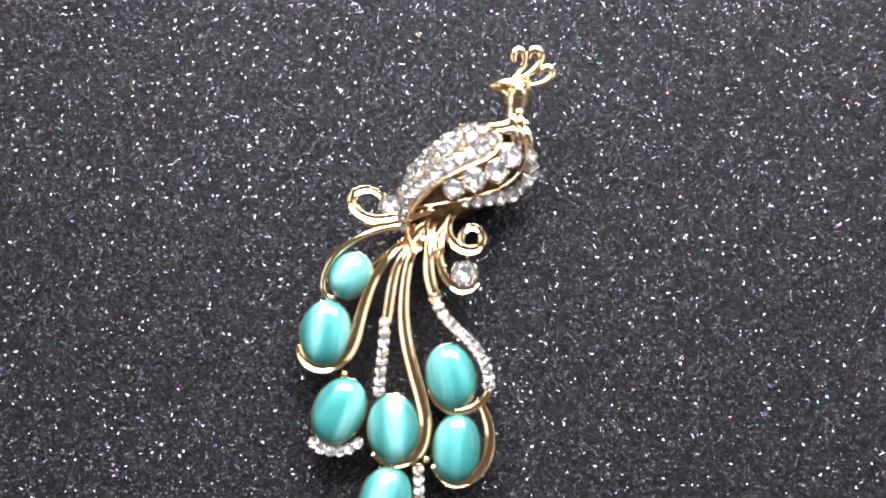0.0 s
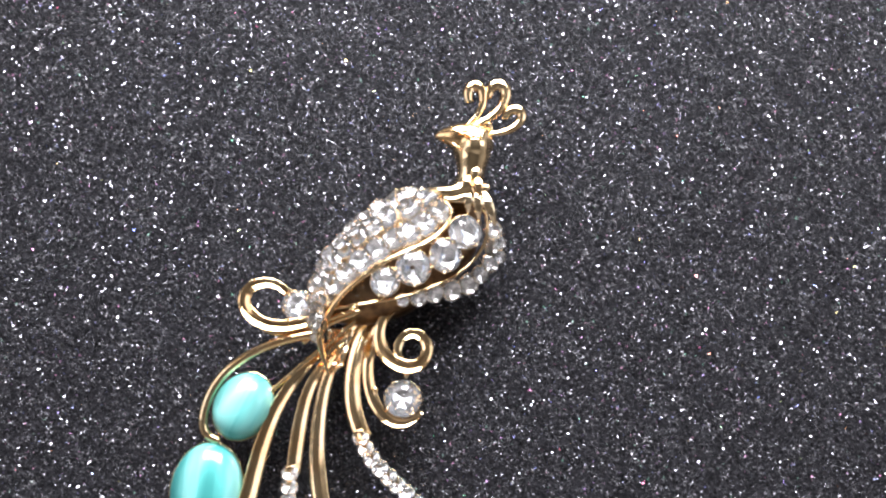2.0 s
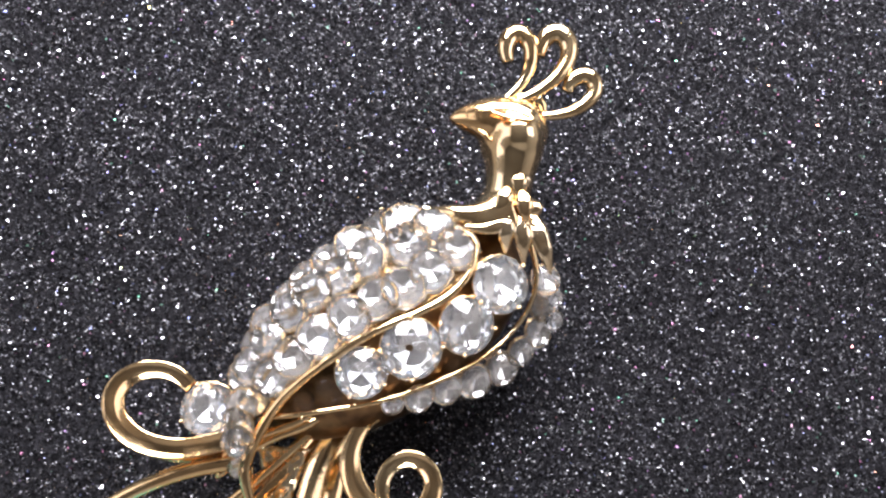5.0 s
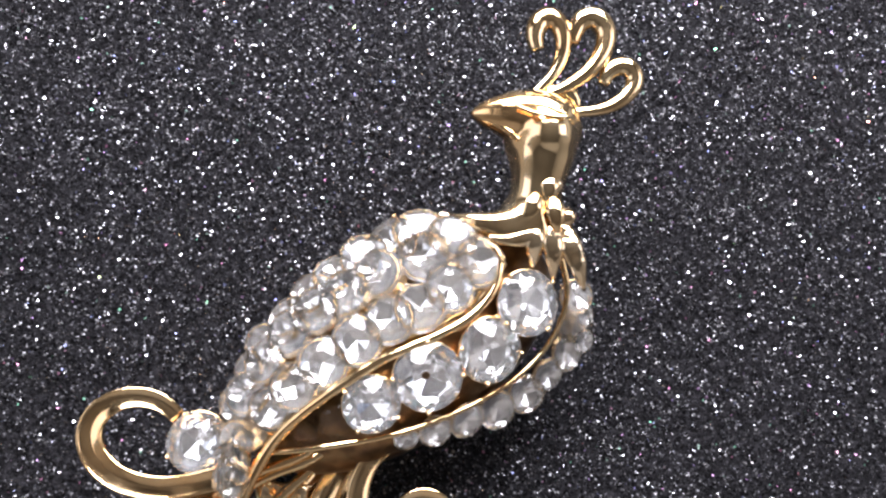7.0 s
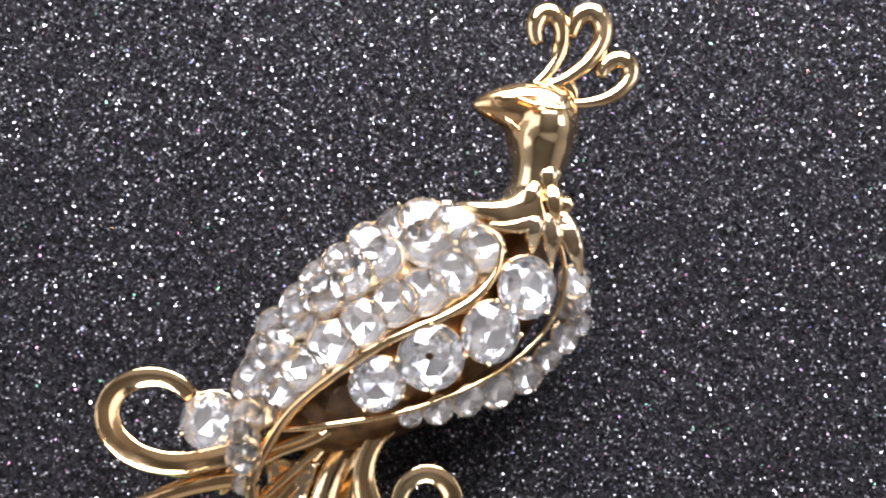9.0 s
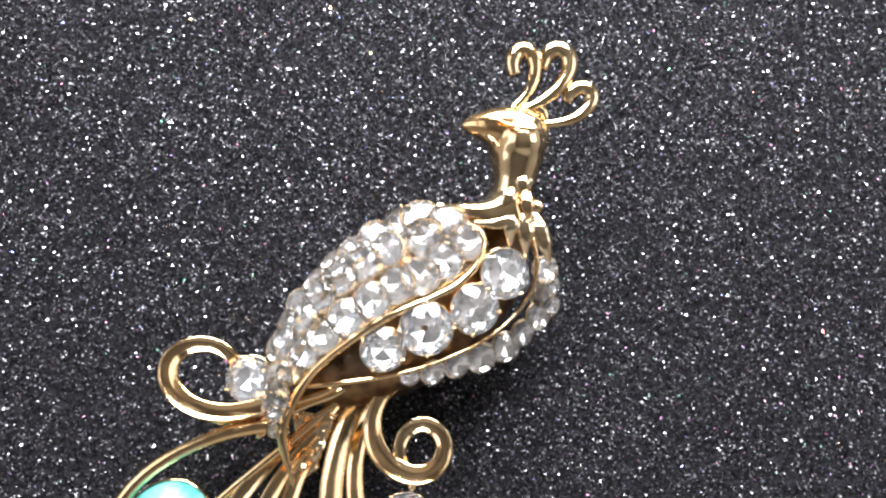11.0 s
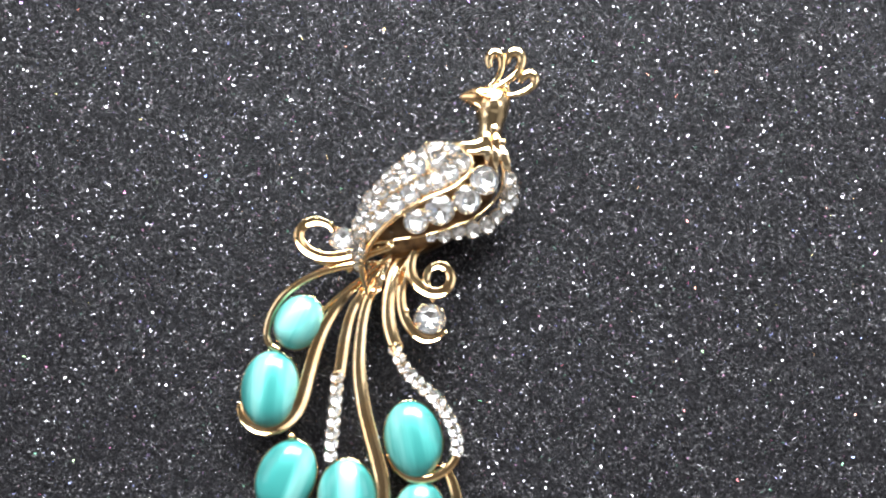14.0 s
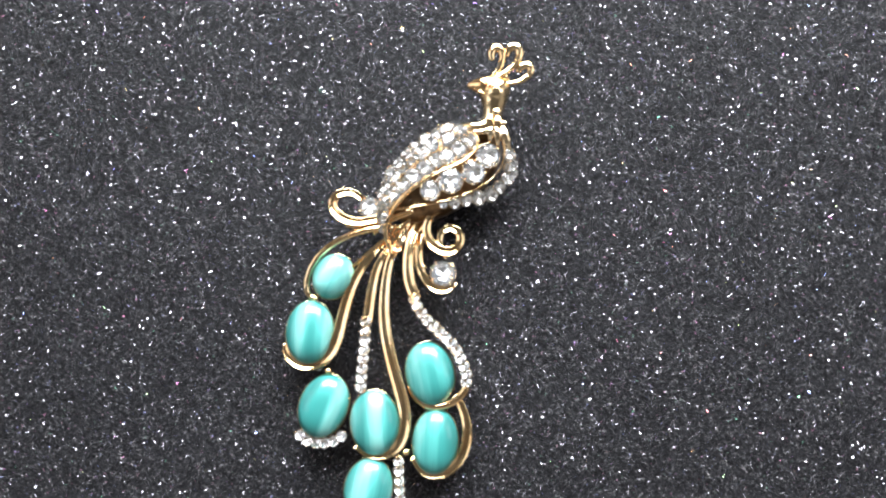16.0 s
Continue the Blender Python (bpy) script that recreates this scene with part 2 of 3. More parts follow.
def flakes(name, count, x0, x1, y0, y1, size, spread, seed):
    """Square flakes scattered flat on the sheet, each with its own tilt."""
    g = np.random.default_rng(seed)
    c = np.stack([g.uniform(x0, x1, count), g.uniform(y0, y1, count), g.uniform(-0.05, 0.12, count)], 1)
    s = size * g.uniform(0.55, 1.25, count)[:, None]
    th, az = np.minimum(g.rayleigh(spread, count), 1.2), g.uniform(0, 2 * np.pi, count)
    nrm = np.stack([np.sin(th) * np.cos(az), np.sin(th) * np.sin(az), np.cos(th)], 1)
    sp = g.uniform(0, 2 * np.pi, count)
    ref = np.stack([np.cos(sp), np.sin(sp), np.zeros(count)], 1)
    u = np.cross(nrm, ref)
    u /= np.linalg.norm(u, axis=1)[:, None]
    v = np.cross(nrm, u)
    ratio = g.uniform(0.6, 1.0, count)[:, None]
    quad = np.stack([c - u * s - v * s * ratio, c + u * s - v * s * ratio, c + u * s + v * s * ratio, c - u * s + v * s * ratio], 1).reshape(-1, 3) * MM
    me = bpy.data.meshes.new(name)
    me.vertices.add(4 * count)
    me.vertices.foreach_set("co", quad.astype(np.float32).ravel())
    me.loops.add(4 * count)
    me.loops.foreach_set("vertex_index", np.arange(4 * count, dtype=np.int32))
    me.polygons.add(count)
    me.polygons.foreach_set("loop_start", np.arange(0, 4 * count, 4, dtype=np.int32))
    me.update(calc_edges=True)
    me.materials.append(flake)
    return new(name, me)


glitter = flakes("glitter", 1050000, -80, 97, -28, 78, 0.063, 0.42, 7)
glints = flakes("glint", 48000, -80, 97, -28, 78, 0.066, 0.42, 11)
glints.data.materials[0] = bright_flake
tagged(glints, "larger bright silver glitter flakes scattered over the black sheet", "glitter", kind="stuff")
tagged(glitter, "fine silver and charcoal glitter flakes stuck on the black sheet", "glitter", kind="stuff")

# ---- brooch ----
brooch = new("peacock_brooch")
tagged(brooch, "gold peacock brooch with clear crystals and teal cat's-eye cabochons", "brooch")

# wires and curls, centre lines in mm
W1 = [(-0.85, 23.52, 6.20), (-2.84, 23.27, 6.05), (-5.31, 22.66, 5.90), (-8.32, 21.36, 5.75), (-11.07, 19.23, 5.60), (-12.60, 16.54, 5.45), (-13.02, 14.14, 5.30), (-12.52, 12.84, 5.15), (-11.23, 12.20, 5.00)]
W2 = [(1.76, 23.37, 6.00), (0.69, 22.68, 5.88), (-0.72, 21.42, 5.77), (-2.95, 18.98, 5.65), (-5.01, 15.74, 5.54), (-6.33, 12.33, 5.42), (-7.23, 8.96, 5.31), (-7.92, 5.96, 5.19), (-8.96, 3.79, 5.08), (-11.03, 2.25, 4.96), (-13.46, 1.97, 4.85), (-15.21, 2.91, 4.73), (-16.11, 4.29, 4.62), (-16.32, 5.34, 4.50)]
W3 = [(2.25, 23.03, 5.80), (1.04, 21.84, 5.69), (-0.16, 20.23, 5.57), (-1.28, 18.34, 5.46), (-2.10, 16.05, 5.34), (-2.63, 13.29, 5.23), (-3.01, 10.22, 5.11), (-3.21, 8.73, 5.00)]
W4 = [(6.76, 27.00, 5.30), (4.81, 25.43, 5.22), (2.95, 23.61, 5.14), (1.64, 21.54, 5.06), (0.26, 18.85, 4.99), (-0.48, 14.87, 4.91), (-0.69, 9.66, 4.83), (0.05, 4.54, 4.75), (1.46, -0.49, 4.67), (2.50, -4.21, 4.59), (2.77, -7.48, 4.51), (1.87, -10.31, 4.44), (-0.36, -11.75, 4.36), (-2.85, -11.74, 4.28), (-4.96, -10.30, 4.20)]
W4b = [(-2.65, 23.16, 6.00), (-1.33, 24.25, 6.20), (0.72, 25.29, 6.40), (3.29, 26.13, 6.60)]
W4c = [(-2.39, 22.54, 5.60), (-0.75, 23.84, 5.87), (1.31, 25.03, 6.13), (3.79, 25.87, 6.40)]
W5 = [(8.24, 27.76, 5.40), (6.85, 26.74, 5.38), (5.54, 25.58, 5.35), (4.45, 24.14, 5.33), (3.59, 21.99, 5.30), (3.09, 18.79, 5.28), (3.24, 15.63, 5.25), (3.81, 13.53, 5.22), (4.51, 12.14, 5.20)]
W6 = [(8.97, 27.42, 5.20), (7.50, 26.33, 5.16), (6.18, 24.81, 5.11), (5.24, 22.71, 5.07), (4.73, 19.85, 5.02), (5.08, 17.01, 4.98), (6.14, 14.89, 4.93), (7.76, 13.68, 4.89), (9.54, 13.72, 4.84), (10.85, 14.82, 4.80)]
W7 = [(10.08, 27.67, 5.40), (8.47, 26.89, 5.44), (6.88, 25.70, 5.49), (6.11, 24.04, 5.53), (6.12, 22.50, 5.57), (6.81, 21.06, 5.61), (8.12, 20.03, 5.66), (9.78, 19.70, 5.70), (11.09, 20.49, 5.74), (11.52, 21.80, 5.79), (10.94, 23.05, 5.83), (9.74, 23.53, 5.87), (8.62, 22.95, 5.91), (8.2, 22.05, 5.90), (8.15, 21.2, 5.8), (8.45, 20.5, 5.7)]
W8 = [(-1.04, 25.06, 6.60), (-2.82, 24.63, 6.49), (-4.85, 24.40, 6.38), (-6.91, 24.84, 6.27), (-8.41, 26.02, 6.16), (-8.93, 27.57, 6.04), (-8.21, 28.86, 5.93), (-6.83, 29.38, 5.82), (-5.30, 29.12, 5.71), (-4.25, 28.22, 5.60)]
W8b = [(-1.46, 24.56, 5.40), (-3.54, 23.97, 5.20), (-5.38, 23.79, 5.00), (-6.98, 24.23, 4.80)]
W9 = [(10.65, -2.57, 4.60), (11.82, -5.06, 4.51), (12.47, -8.09, 4.43), (12.02, -11.18, 4.34), (10.49, -13.43, 4.26), (7.73, -14.85, 4.17), (5.48, -14.21, 4.09), (4.07, -12.14, 4.00)]
W10 = [(12.32, -1.32, 5.00), (11.47, -2.82, 4.88), (9.43, -4.14, 4.76), (6.72, -4.55, 4.64), (4.36, -3.15, 4.52), (3.34, -1.32, 4.40)]
CM = [(-3.50, 9.42, 5.40), (-3.55, 7.04, 5.30), (-3.76, 4.09, 5.20), (-4.05, 1.17, 5.10), (-4.24, -2.14, 5.00)]
CR = [(3.85, 12.89, 5.60), (5.07, 10.23, 5.53), (7.39, 7.76, 5.47), (9.79, 5.55, 5.40), (11.40, 3.11, 5.33), (12.32, 0.51, 5.27), (12.13, -1.32, 5.20)]
CB = [(1.72, -12.05, 4.60), (1.82, -14.29, 4.47), (1.92, -17.46, 4.33), (2.11, -20.60, 4.20)]
CA = [(-14.10, -8.31, 4.40), (-13.23, -9.36, 4.40), (-11.82, -9.93, 4.40), (-10.08, -10.09, 4.40), (-8.27, -9.70, 4.40), (-6.64, -8.59, 4.40)]
RIMU = [(13.28, 38.01, 8.34), (13.99, 37.47, 8.44), (14.07, 36.46, 8.61), (13.63, 35.21, 8.78), (12.39, 33.85, 8.94), (10.61, 32.84, 9.06), (8.56, 32.03, 9.08), (6.56, 30.99, 8.94), (4.72, 29.77, 8.66), (2.87, 28.44, 8.17), (1.45, 27.01, 7.49), (0.53, 25.53, 7.20), (-0.38, 23.64, 7.00), (-0.33, 22.13, 6.67), (0.12, 20.52, 6.33), (0.47, 19.10, 6.00)]
STRIP = [(0.44, 28.38, 7.26), (1.86, 30.36, 7.87), (3.24, 31.98, 8.17), (4.69, 33.48, 8.32), (6.19, 34.43, 8.47), (7.45, 35.06, 8.57), (8.47, 35.38, 8.64)]
RIML = [(0.90, 26.31, 6.79), (2.84, 26.45, 7.35), (5.03, 26.76, 7.67), (7.86, 27.18, 7.70), (10.75, 28.05, 7.55), (13.43, 29.17, 7.19), (15.72, 30.59, 6.82), (17.53, 32.42, 6.64), (18.40, 34.28, 6.82), (18.48, 35.97, 7.10), (18.09, 37.50, 7.26)]
BIG = [(15.85, 34.67, 8.10, 1.85), (13.54, 31.94, 8.31, 1.81), (9.92, 30.49, 8.63, 1.89), (6.80, 29.00, 8.47, 1.56)]
RA = [(12.87, 36.98, 8.32, 1.18), (11.15, 35.46, 8.63, 1.16), (9.43, 34.33, 8.73, 1.15), (7.78, 33.66, 8.69, 1.11), (5.97, 32.50, 8.57, 1.13), (4.11, 31.29, 8.30, 1.13), (2.56, 29.99, 7.94, 1.07), (1.17, 28.79, 7.44, 0.95), (0.08, 27.56, 6.80, 0.89)]
RB = [(11.41, 38.52, 7.90, 1.20), (9.72, 37.29, 8.20, 1.18), (6.97, 36.30, 8.04, 1.17), (5.28, 35.16, 7.98, 1.16), (3.62, 34.20, 7.72, 1.16), (2.11, 32.93, 7.47, 1.09), (0.80, 31.35, 7.21, 1.03), (-0.30, 29.60, 6.82, 0.96)]
RC = [(9.53, 38.96, 7.13, 1.22), (7.92, 38.26, 7.10, 1.24), (6.29, 37.37, 7.05, 1.20), (4.69, 36.36, 6.95, 1.13), (3.24, 35.16, 6.88, 1.12), (1.94, 33.85, 6.79, 1.05), (0.68, 32.30, 6.64, 0.98), (-0.11, 30.85, 6.54, 0.91), (-0.89, 28.93, 6.23, 0.84)]
BR = [(19.25, 35.19, 6.08, 1.02), (19.51, 33.46, 4.30, 1.09), (19.06, 31.74, 4.30, 1.08), (17.77, 30.33, 4.30, 1.07), (16.36, 29.19, 4.30, 1.14), (14.36, 28.37, 5.31, 1.10), (12.37, 27.88, 6.42, 1.00), (10.49, 27.34, 6.83, 0.88), (8.78, 26.99, 7.08, 0.65), (20.32, 34.11, 4.30, 0.73), (20.19, 32.45, 4.30, 0.73)]
TAILST = [(-0.64, 27.13, 7.00, 0.86), (-0.78, 26.00, 7.00, 0.86), (-0.86, 24.85, 7.00, 0.86), (-1.00, 25.41, 6.60, 0.74), (-0.86, 24.25, 6.60, 0.69), (-0.72, 23.14, 6.60, 0.63)]
HALF = [(4.7, 28.1, 7.3, 1.2), (3.0, 27.3, 6.9, 0.85)]
GEML = [(-3.00, 26.83, 6.20, 1.72)]
GEMR = [(8.70, 16.32, 5.20, 2.07)]
CABS = [(-8.80, 15.84, 5.00, 3.17, 3.69, -28), (-12.36, 7.05, 4.80, 3.80, 4.98, -4), (-10.07, -4.40, 4.20, 3.82, 4.99, -22), (6.59, 0.59, 4.40, 3.80, 4.98, 12), (-1.98, -6.89, 4.60, 3.81, 4.96, 4), (7.42, -9.86, 4.00, 3.58, 4.99, -4), (-2.97, -17.01, 3.80, 3.73, 4.68, -14)]
K1 = [(16.31, 47.26, 8.60), (17.35, 48.23, 8.60), (18.09, 49.53, 8.60), (18.27, 50.89, 8.60), (17.94, 51.83, 8.60), (17.31, 52.14, 8.60), (16.70, 51.74, 8.60), (16.43, 50.88, 8.60), (16.62, 50.01, 8.60)]
K2 = [(17.01, 47.14, 8.60), (18.54, 47.84, 8.60), (20.00, 48.98, 8.60), (20.84, 50.34, 8.60), (20.95, 51.49, 8.60), (20.40, 52.21, 8.60), (19.64, 52.21, 8.60), (19.08, 51.55, 8.60), (18.76, 50.54, 8.60)]
K3 = [(18.20, 46.18, 8.40), (19.97, 46.30, 8.40), (21.53, 46.82, 8.40), (22.58, 47.81, 8.40), (22.76, 48.69, 8.40), (22.24, 49.26, 8.40), (21.55, 49.20, 8.40), (20.99, 48.70, 8.40), (20.68, 48.07, 8.40)]
NECK = [(16.2, 38.9, 6.6), (16.4, 40.1, 7.0), (16.62, 41.1, 7.3), (16.75, 42.2, 7.5), (16.85, 43.2, 7.65), (17.0, 44.4, 7.8), (17.0, 45.3, 8.0)]
HEAD = [(18.77, 44.94, 8.00), (18.04, 45.39, 8.03), (16.57, 45.83, 8.07), (15.01, 45.98, 8.10), (13.69, 46.04, 8.13), (12.95, 46.01, 8.17), (12.41, 45.99, 8.20)]
EYE = [(14.85, 45.92, 10.20), (15.68, 46.01, 10.20), (16.85, 45.84, 10.20), (18.01, 45.30, 10.20), (17.00, 45.30, 10.20), (15.67, 45.53, 10.20), (14.85, 45.92, 10.20)]
JAW = [(12.72, 45.87, 8.30), (13.51, 45.53, 8.48), (14.30, 45.11, 8.65), (14.91, 44.59, 8.82), (15.33, 44.17, 9.00)]
CB1 = [(16.28, 47.01, 8.40), (17.35, 47.59, 8.40), (18.77, 47.45, 8.40), (19.09, 46.56, 8.40)]
SH1 = [(10.91, 39.57, 8.00), (12.06, 39.34, 8.04), (13.25, 39.02, 8.08), (14.72, 39.07, 8.12), (15.98, 39.44, 8.16), (16.89, 40.26, 8.20)]
SH2 = [(13.43, 38.43, 8.50), (14.58, 38.26, 8.50), (15.64, 38.45, 8.50), (16.46, 39.00, 8.50)]
F = [(16.23, 39.77, 8.30), (16.21, 36.70, 8.30), (17.22, 39.69, 8.30), (17.44, 35.99, 8.30), (17.84, 39.42, 8.30), (19.33, 35.37, 8.30), (17.37, 42.28, 8.30), (17.42, 40.70, 8.30), (18.04, 40.25, 8.30), (18.10, 38.88, 8.30)]
SH1L = [(x, y, z - 1.6 * (1 - k / 5)) for k, (x, y, z) in enumerate(SH1)]
WIRES = [
    ("feather_wire", W1, [0.55, 0.5, 0.5, 0.45], 0.9, False), ("feather_wire", [(4.6, 26.6, 5.0)] + W2, [0.3, 0.36, 0.5, 0.7, 0.88, 0.95, 0.95, 0.9, 0.7, 0.3], 1.0, True),
    ("feather_wire", [(4.9, 26.2, 4.8)] + W3, [0.28, 0.4, 0.6, 0.78, 0.8], 1.0, True), ("feather_wire", W4, [0.5, 0.5, 0.55, 0.72, 0.9, 0.95, 0.95, 0.9, 0.75, 0.5], 1.0, True),
    ("thin_wire", W4b + [(5.6, 28.6, 5.6)], [0.25, 0.28], 0.9, False), ("thin_wire", W4c + [(6.0, 28.2, 5.4)], [0.25, 0.28], 0.9, False), ("feather_wire", W5, [0.6, 0.66, 0.8, 0.9, 0.85], 1.0, True),
    ("thin_wire", [(-6.3, 16.9, 5.2), (-4.2, 18.75, 5.3), (-1.95, 20.6, 5.4), (0.3, 22.4, 5.4), (2.6, 24.4, 5.2), (4.4, 26.0, 4.8)], [0.3, 0.32, 0.32], 1.0, False),
    ("feather_wire", W6, [0.6, 0.6, 0.65, 0.65, 0.55, 0.2], 0.95, True), ("curl", W7, [0.5, 0.55, 0.75, 0.75, 0.65, 0.55, 0.5, 0.4], 0.95, True),
    ("curl", W8, [0.6, 0.64, 0.72, 0.7, 0.58, 0.45], 1.0, True), ("curl", W8b, [0.6, 0.55, 0.3], 0.8, False),
    ("feather_wire", W9, [0.5, 0.75, 0.8, 0.75, 0.6], 0.9, True), ("feather_wire", W10, [0.6, 0.65, 0.6, 0.45], 0.8, False),
    ("wing_rim", RIMU, [0.2, 0.25, 0.26, 0.26, 0.3, 0.36, 0.4, 0.15], 0.9, False), ("wing_strip", STRIP, [0.08, 0.18, 0.22, 0.18, 0.04], 0.8, False), ("body_rim", RIML, [0.2, 0.17, 0.15, 0.15, 0.2], 0.9, False),
    ("crest_curl", K1, [0.22, 0.4, 0.58, 0.7, 0.66, 0.42], 0.85, False), ("crest_curl", K2, [0.25, 0.46, 0.64, 0.74, 0.66, 0.42], 0.85, False),
    ("crest_curl", K3, [0.25, 0.4, 0.56, 0.64, 0.56, 0.38], 0.85, False),
    ("shoulder_strip", [(x - 0.15, y + 0.5, z - 0.1) for x, y, z in SH1L], [0.25, 0.32, 0.36, 0.4, 0.5, 0.4], 0.8, False),
    ("shoulder_strip", [(x + 0.1, y - 0.55, z + 0.05) for x, y, z in SH1L[1:]], [0.12, 0.3, 0.4, 0.45, 0.3], 0.8, False), ("shoulder_strip", SH2, [0.15, 0.35, 0.5, 0.5], 0.7, False),
]
for name, pts, radii, flat, hollow in WIRES:
    if name == "feather_wire" and pts[0][0] > 1:  # the feathers dip under the body at their root
        pts = [(x, y, z - 1.7 * min(1.0, max(0.0, (y - 18.0) / 7.0))) for x, y, z in pts]
    part(name, sweep(pts, radii, flat, hollow), hammered if name in ("shoulder_strip", "wing_strip") else gold, brooch)

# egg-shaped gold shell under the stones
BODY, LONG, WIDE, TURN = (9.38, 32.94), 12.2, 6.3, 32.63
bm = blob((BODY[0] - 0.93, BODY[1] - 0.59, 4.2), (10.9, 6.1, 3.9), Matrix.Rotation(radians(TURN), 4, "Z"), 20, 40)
part("body", bm, dark_gold, brooch, "dark gold shell")


def wing_plate():
    """The bright plate of the wing: the part of a slightly larger shell on the far side of the wing rim."""
    c, s = math.cos(radians(TURN)), math.sin(radians(TURN))
    edge = sorted((((x - BODY[0]) * c + (y - BODY[1]) * s), (-(x - BODY[0]) * s + (y - BODY[1]) * c)) for x, y, z in RIMU[2:11])
    eu, ev = [e[0] for e in edge], [e[1] for e in edge]
    bm = bmesh.new()
    grid = {}
    for i in range(41):
        u = -11.8 + 18.5 * i / 40
        top = WIDE * 0.97 * math.sqrt(max(0.0, 1 - (u / (LONG + 0.2)) ** 2)) - 0.06 * max(0.0, u - 2.0) ** 2
        low = min(float(np.interp(u, eu, ev)), top)
        for j in range(13):
            v = low + (top - low) * j / 12
            h = 4.2 + 4.05 * math.sqrt(max(0.0, 1 - (u / (LONG + 0.3)) ** 2 - (v / (WIDE + 0.15)) ** 2))
            grid[i, j] = bm.verts.new(Vector((BODY[0] + u * c - v * s, BODY[1] + u * s + v * c, h)) * MM)
    for i in range(40):
        for j in range(12):
            bm.faces.new((grid[i, j], grid[i + 1, j], grid[i + 1, j + 1], grid[i, j + 1]))
    ob = part("wing", bm, hammered, brooch, "polished gold wing plate set with crystals")
    th = ob.modifiers.new("thickness", "SOLIDIFY")
    th.thickness = 0.0003


wing_plate()


def dome_normal(x, y):
    dx, dy = x - BODY[0], y - BODY[1]
    c, s = math.cos(radians(TURN)), math.sin(radians(TURN))
    u, v = (dx * c + dy * s) / LONG, (-dx * s + dy * c) / WIDE
    k = min(1.0, math.hypot(u, v))
    nu, nv = u / LONG * 6.0, v / WIDE * 6.0
    n = Vector((nu * c - nv * s, nu * s + nv * c, math.sqrt(max(0.08, 1 - 0.8 * k * k))))
    return n.normalized()


def gem_mesh(name, backing, facets=8, depth=0.28):
    """A brilliant of radius 1: table, star and main facets in clear glass, a silvered point below."""
    bm = bmesh.new()
    def ring(r, z, n, off):
        return [bm.verts.new((r * math.cos(2 * math.pi * (k + off) / n), r * math.sin(2 * math.pi * (k + off) / n), z)) for k in range(n)]
    table, mid, girdle = ring(0.5, 0.42, facets, 0.0), ring(0.76, 0.27, facets, 0.5), ring(1.0, 0.05, facets * 2, 0.0)
    low, tip = ring(1.0, -0.03, facets * 2, 0.0), bm.verts.new((0, 0, -depth - 0.14))
    inner = ring(0.56, -depth, facets, 0.0)
    bm.faces.new(table)
    n = facets
    for k in range(n):
        j = (k + 1) % n
        bm.faces.new((table[k], mid[k], table[j]))
        bm.faces.new((table[k], mid[k - 1], girdle[2 * k], mid[k]))
        bm.faces.new((mid[k], girdle[2 * k], girdle[2 * k + 1]))
        bm.faces.new((mid[k], girdle[2 * k + 1], girdle[(2 * k + 2) % (2 * n)]))
    silver = []
    for k in range(2 * n):
        j = (k + 1) % (2 * n)
        bm.faces.new((girdle[k], low[k], low[j], girdle[j]))
    for k in range(n):
        a, b, c = low[2 * k], low[(2 * k + 1) % (2 * n)], low[(2 * k + 2) % (2 * n)]
        i, j = inner[k], inner[(k + 1) % n]
        silver += [bm.faces.new((a, i, b)), bm.faces.new((b, i, j)), bm.faces.new((b, j, c)), bm.faces.new((i, tip, j))]
    for f in silver:
        f.material_index = 1
    return mesh_of(bm, name, [crystal, backing], smooth=False)


def cup_mesh(name, wide=1.0, claws=4):
    """The setting of a stone of radius 1: a gold cup with a rolled rim and small claws."""
    bm = bmesh.new()
    sides = 20
    prof = [(0.55, -0.8), (0.9, -0.4), (1.03, -0.1), (1.01, -0.02), (0.97, -0.05), (0.85, -0.3)]
    rings = [[bm.verts.new((r * wide * math.cos(2 * math.pi * k / sides), r * wide * math.sin(2 * math.pi * k / sides), z)) for k in range(sides)] for r, z in prof]
    for a, b in zip(rings, rings[1:]):
        for k in range(sides):
            bm.faces.new((a[k], a[(k + 1) % sides], b[(k + 1) % sides], b[k]))
    bm.faces.new(rings[0][::-1])
    for k in range(claws):
        a = 2 * math.pi / claws * k + 0.4
        m = Matrix.Translation((1.0 * math.cos(a), 1.0 * math.sin(a), 0.06)) @ Matrix.Diagonal((0.09, 0.09, 0.13, 1))
        bmesh.ops.create_uvsphere(bm, u_segments=8, v_segments=5, radius=1.0, matrix=m)
    return mesh_of(bm, name, [gold])


GEM, PAVE, CUP = gem_mesh("crystal", foil, 8, 0.3), gem_mesh("pave_crystal", frosted_foil, 8, 0.15), cup_mesh("setting")
ROW_GEM = gem_mesh("row_crystal", white_foil, 7, 0.1)
SMALL_CUP = cup_mesh("small_setting", 0.82, 0)
spin = random.Random(5)


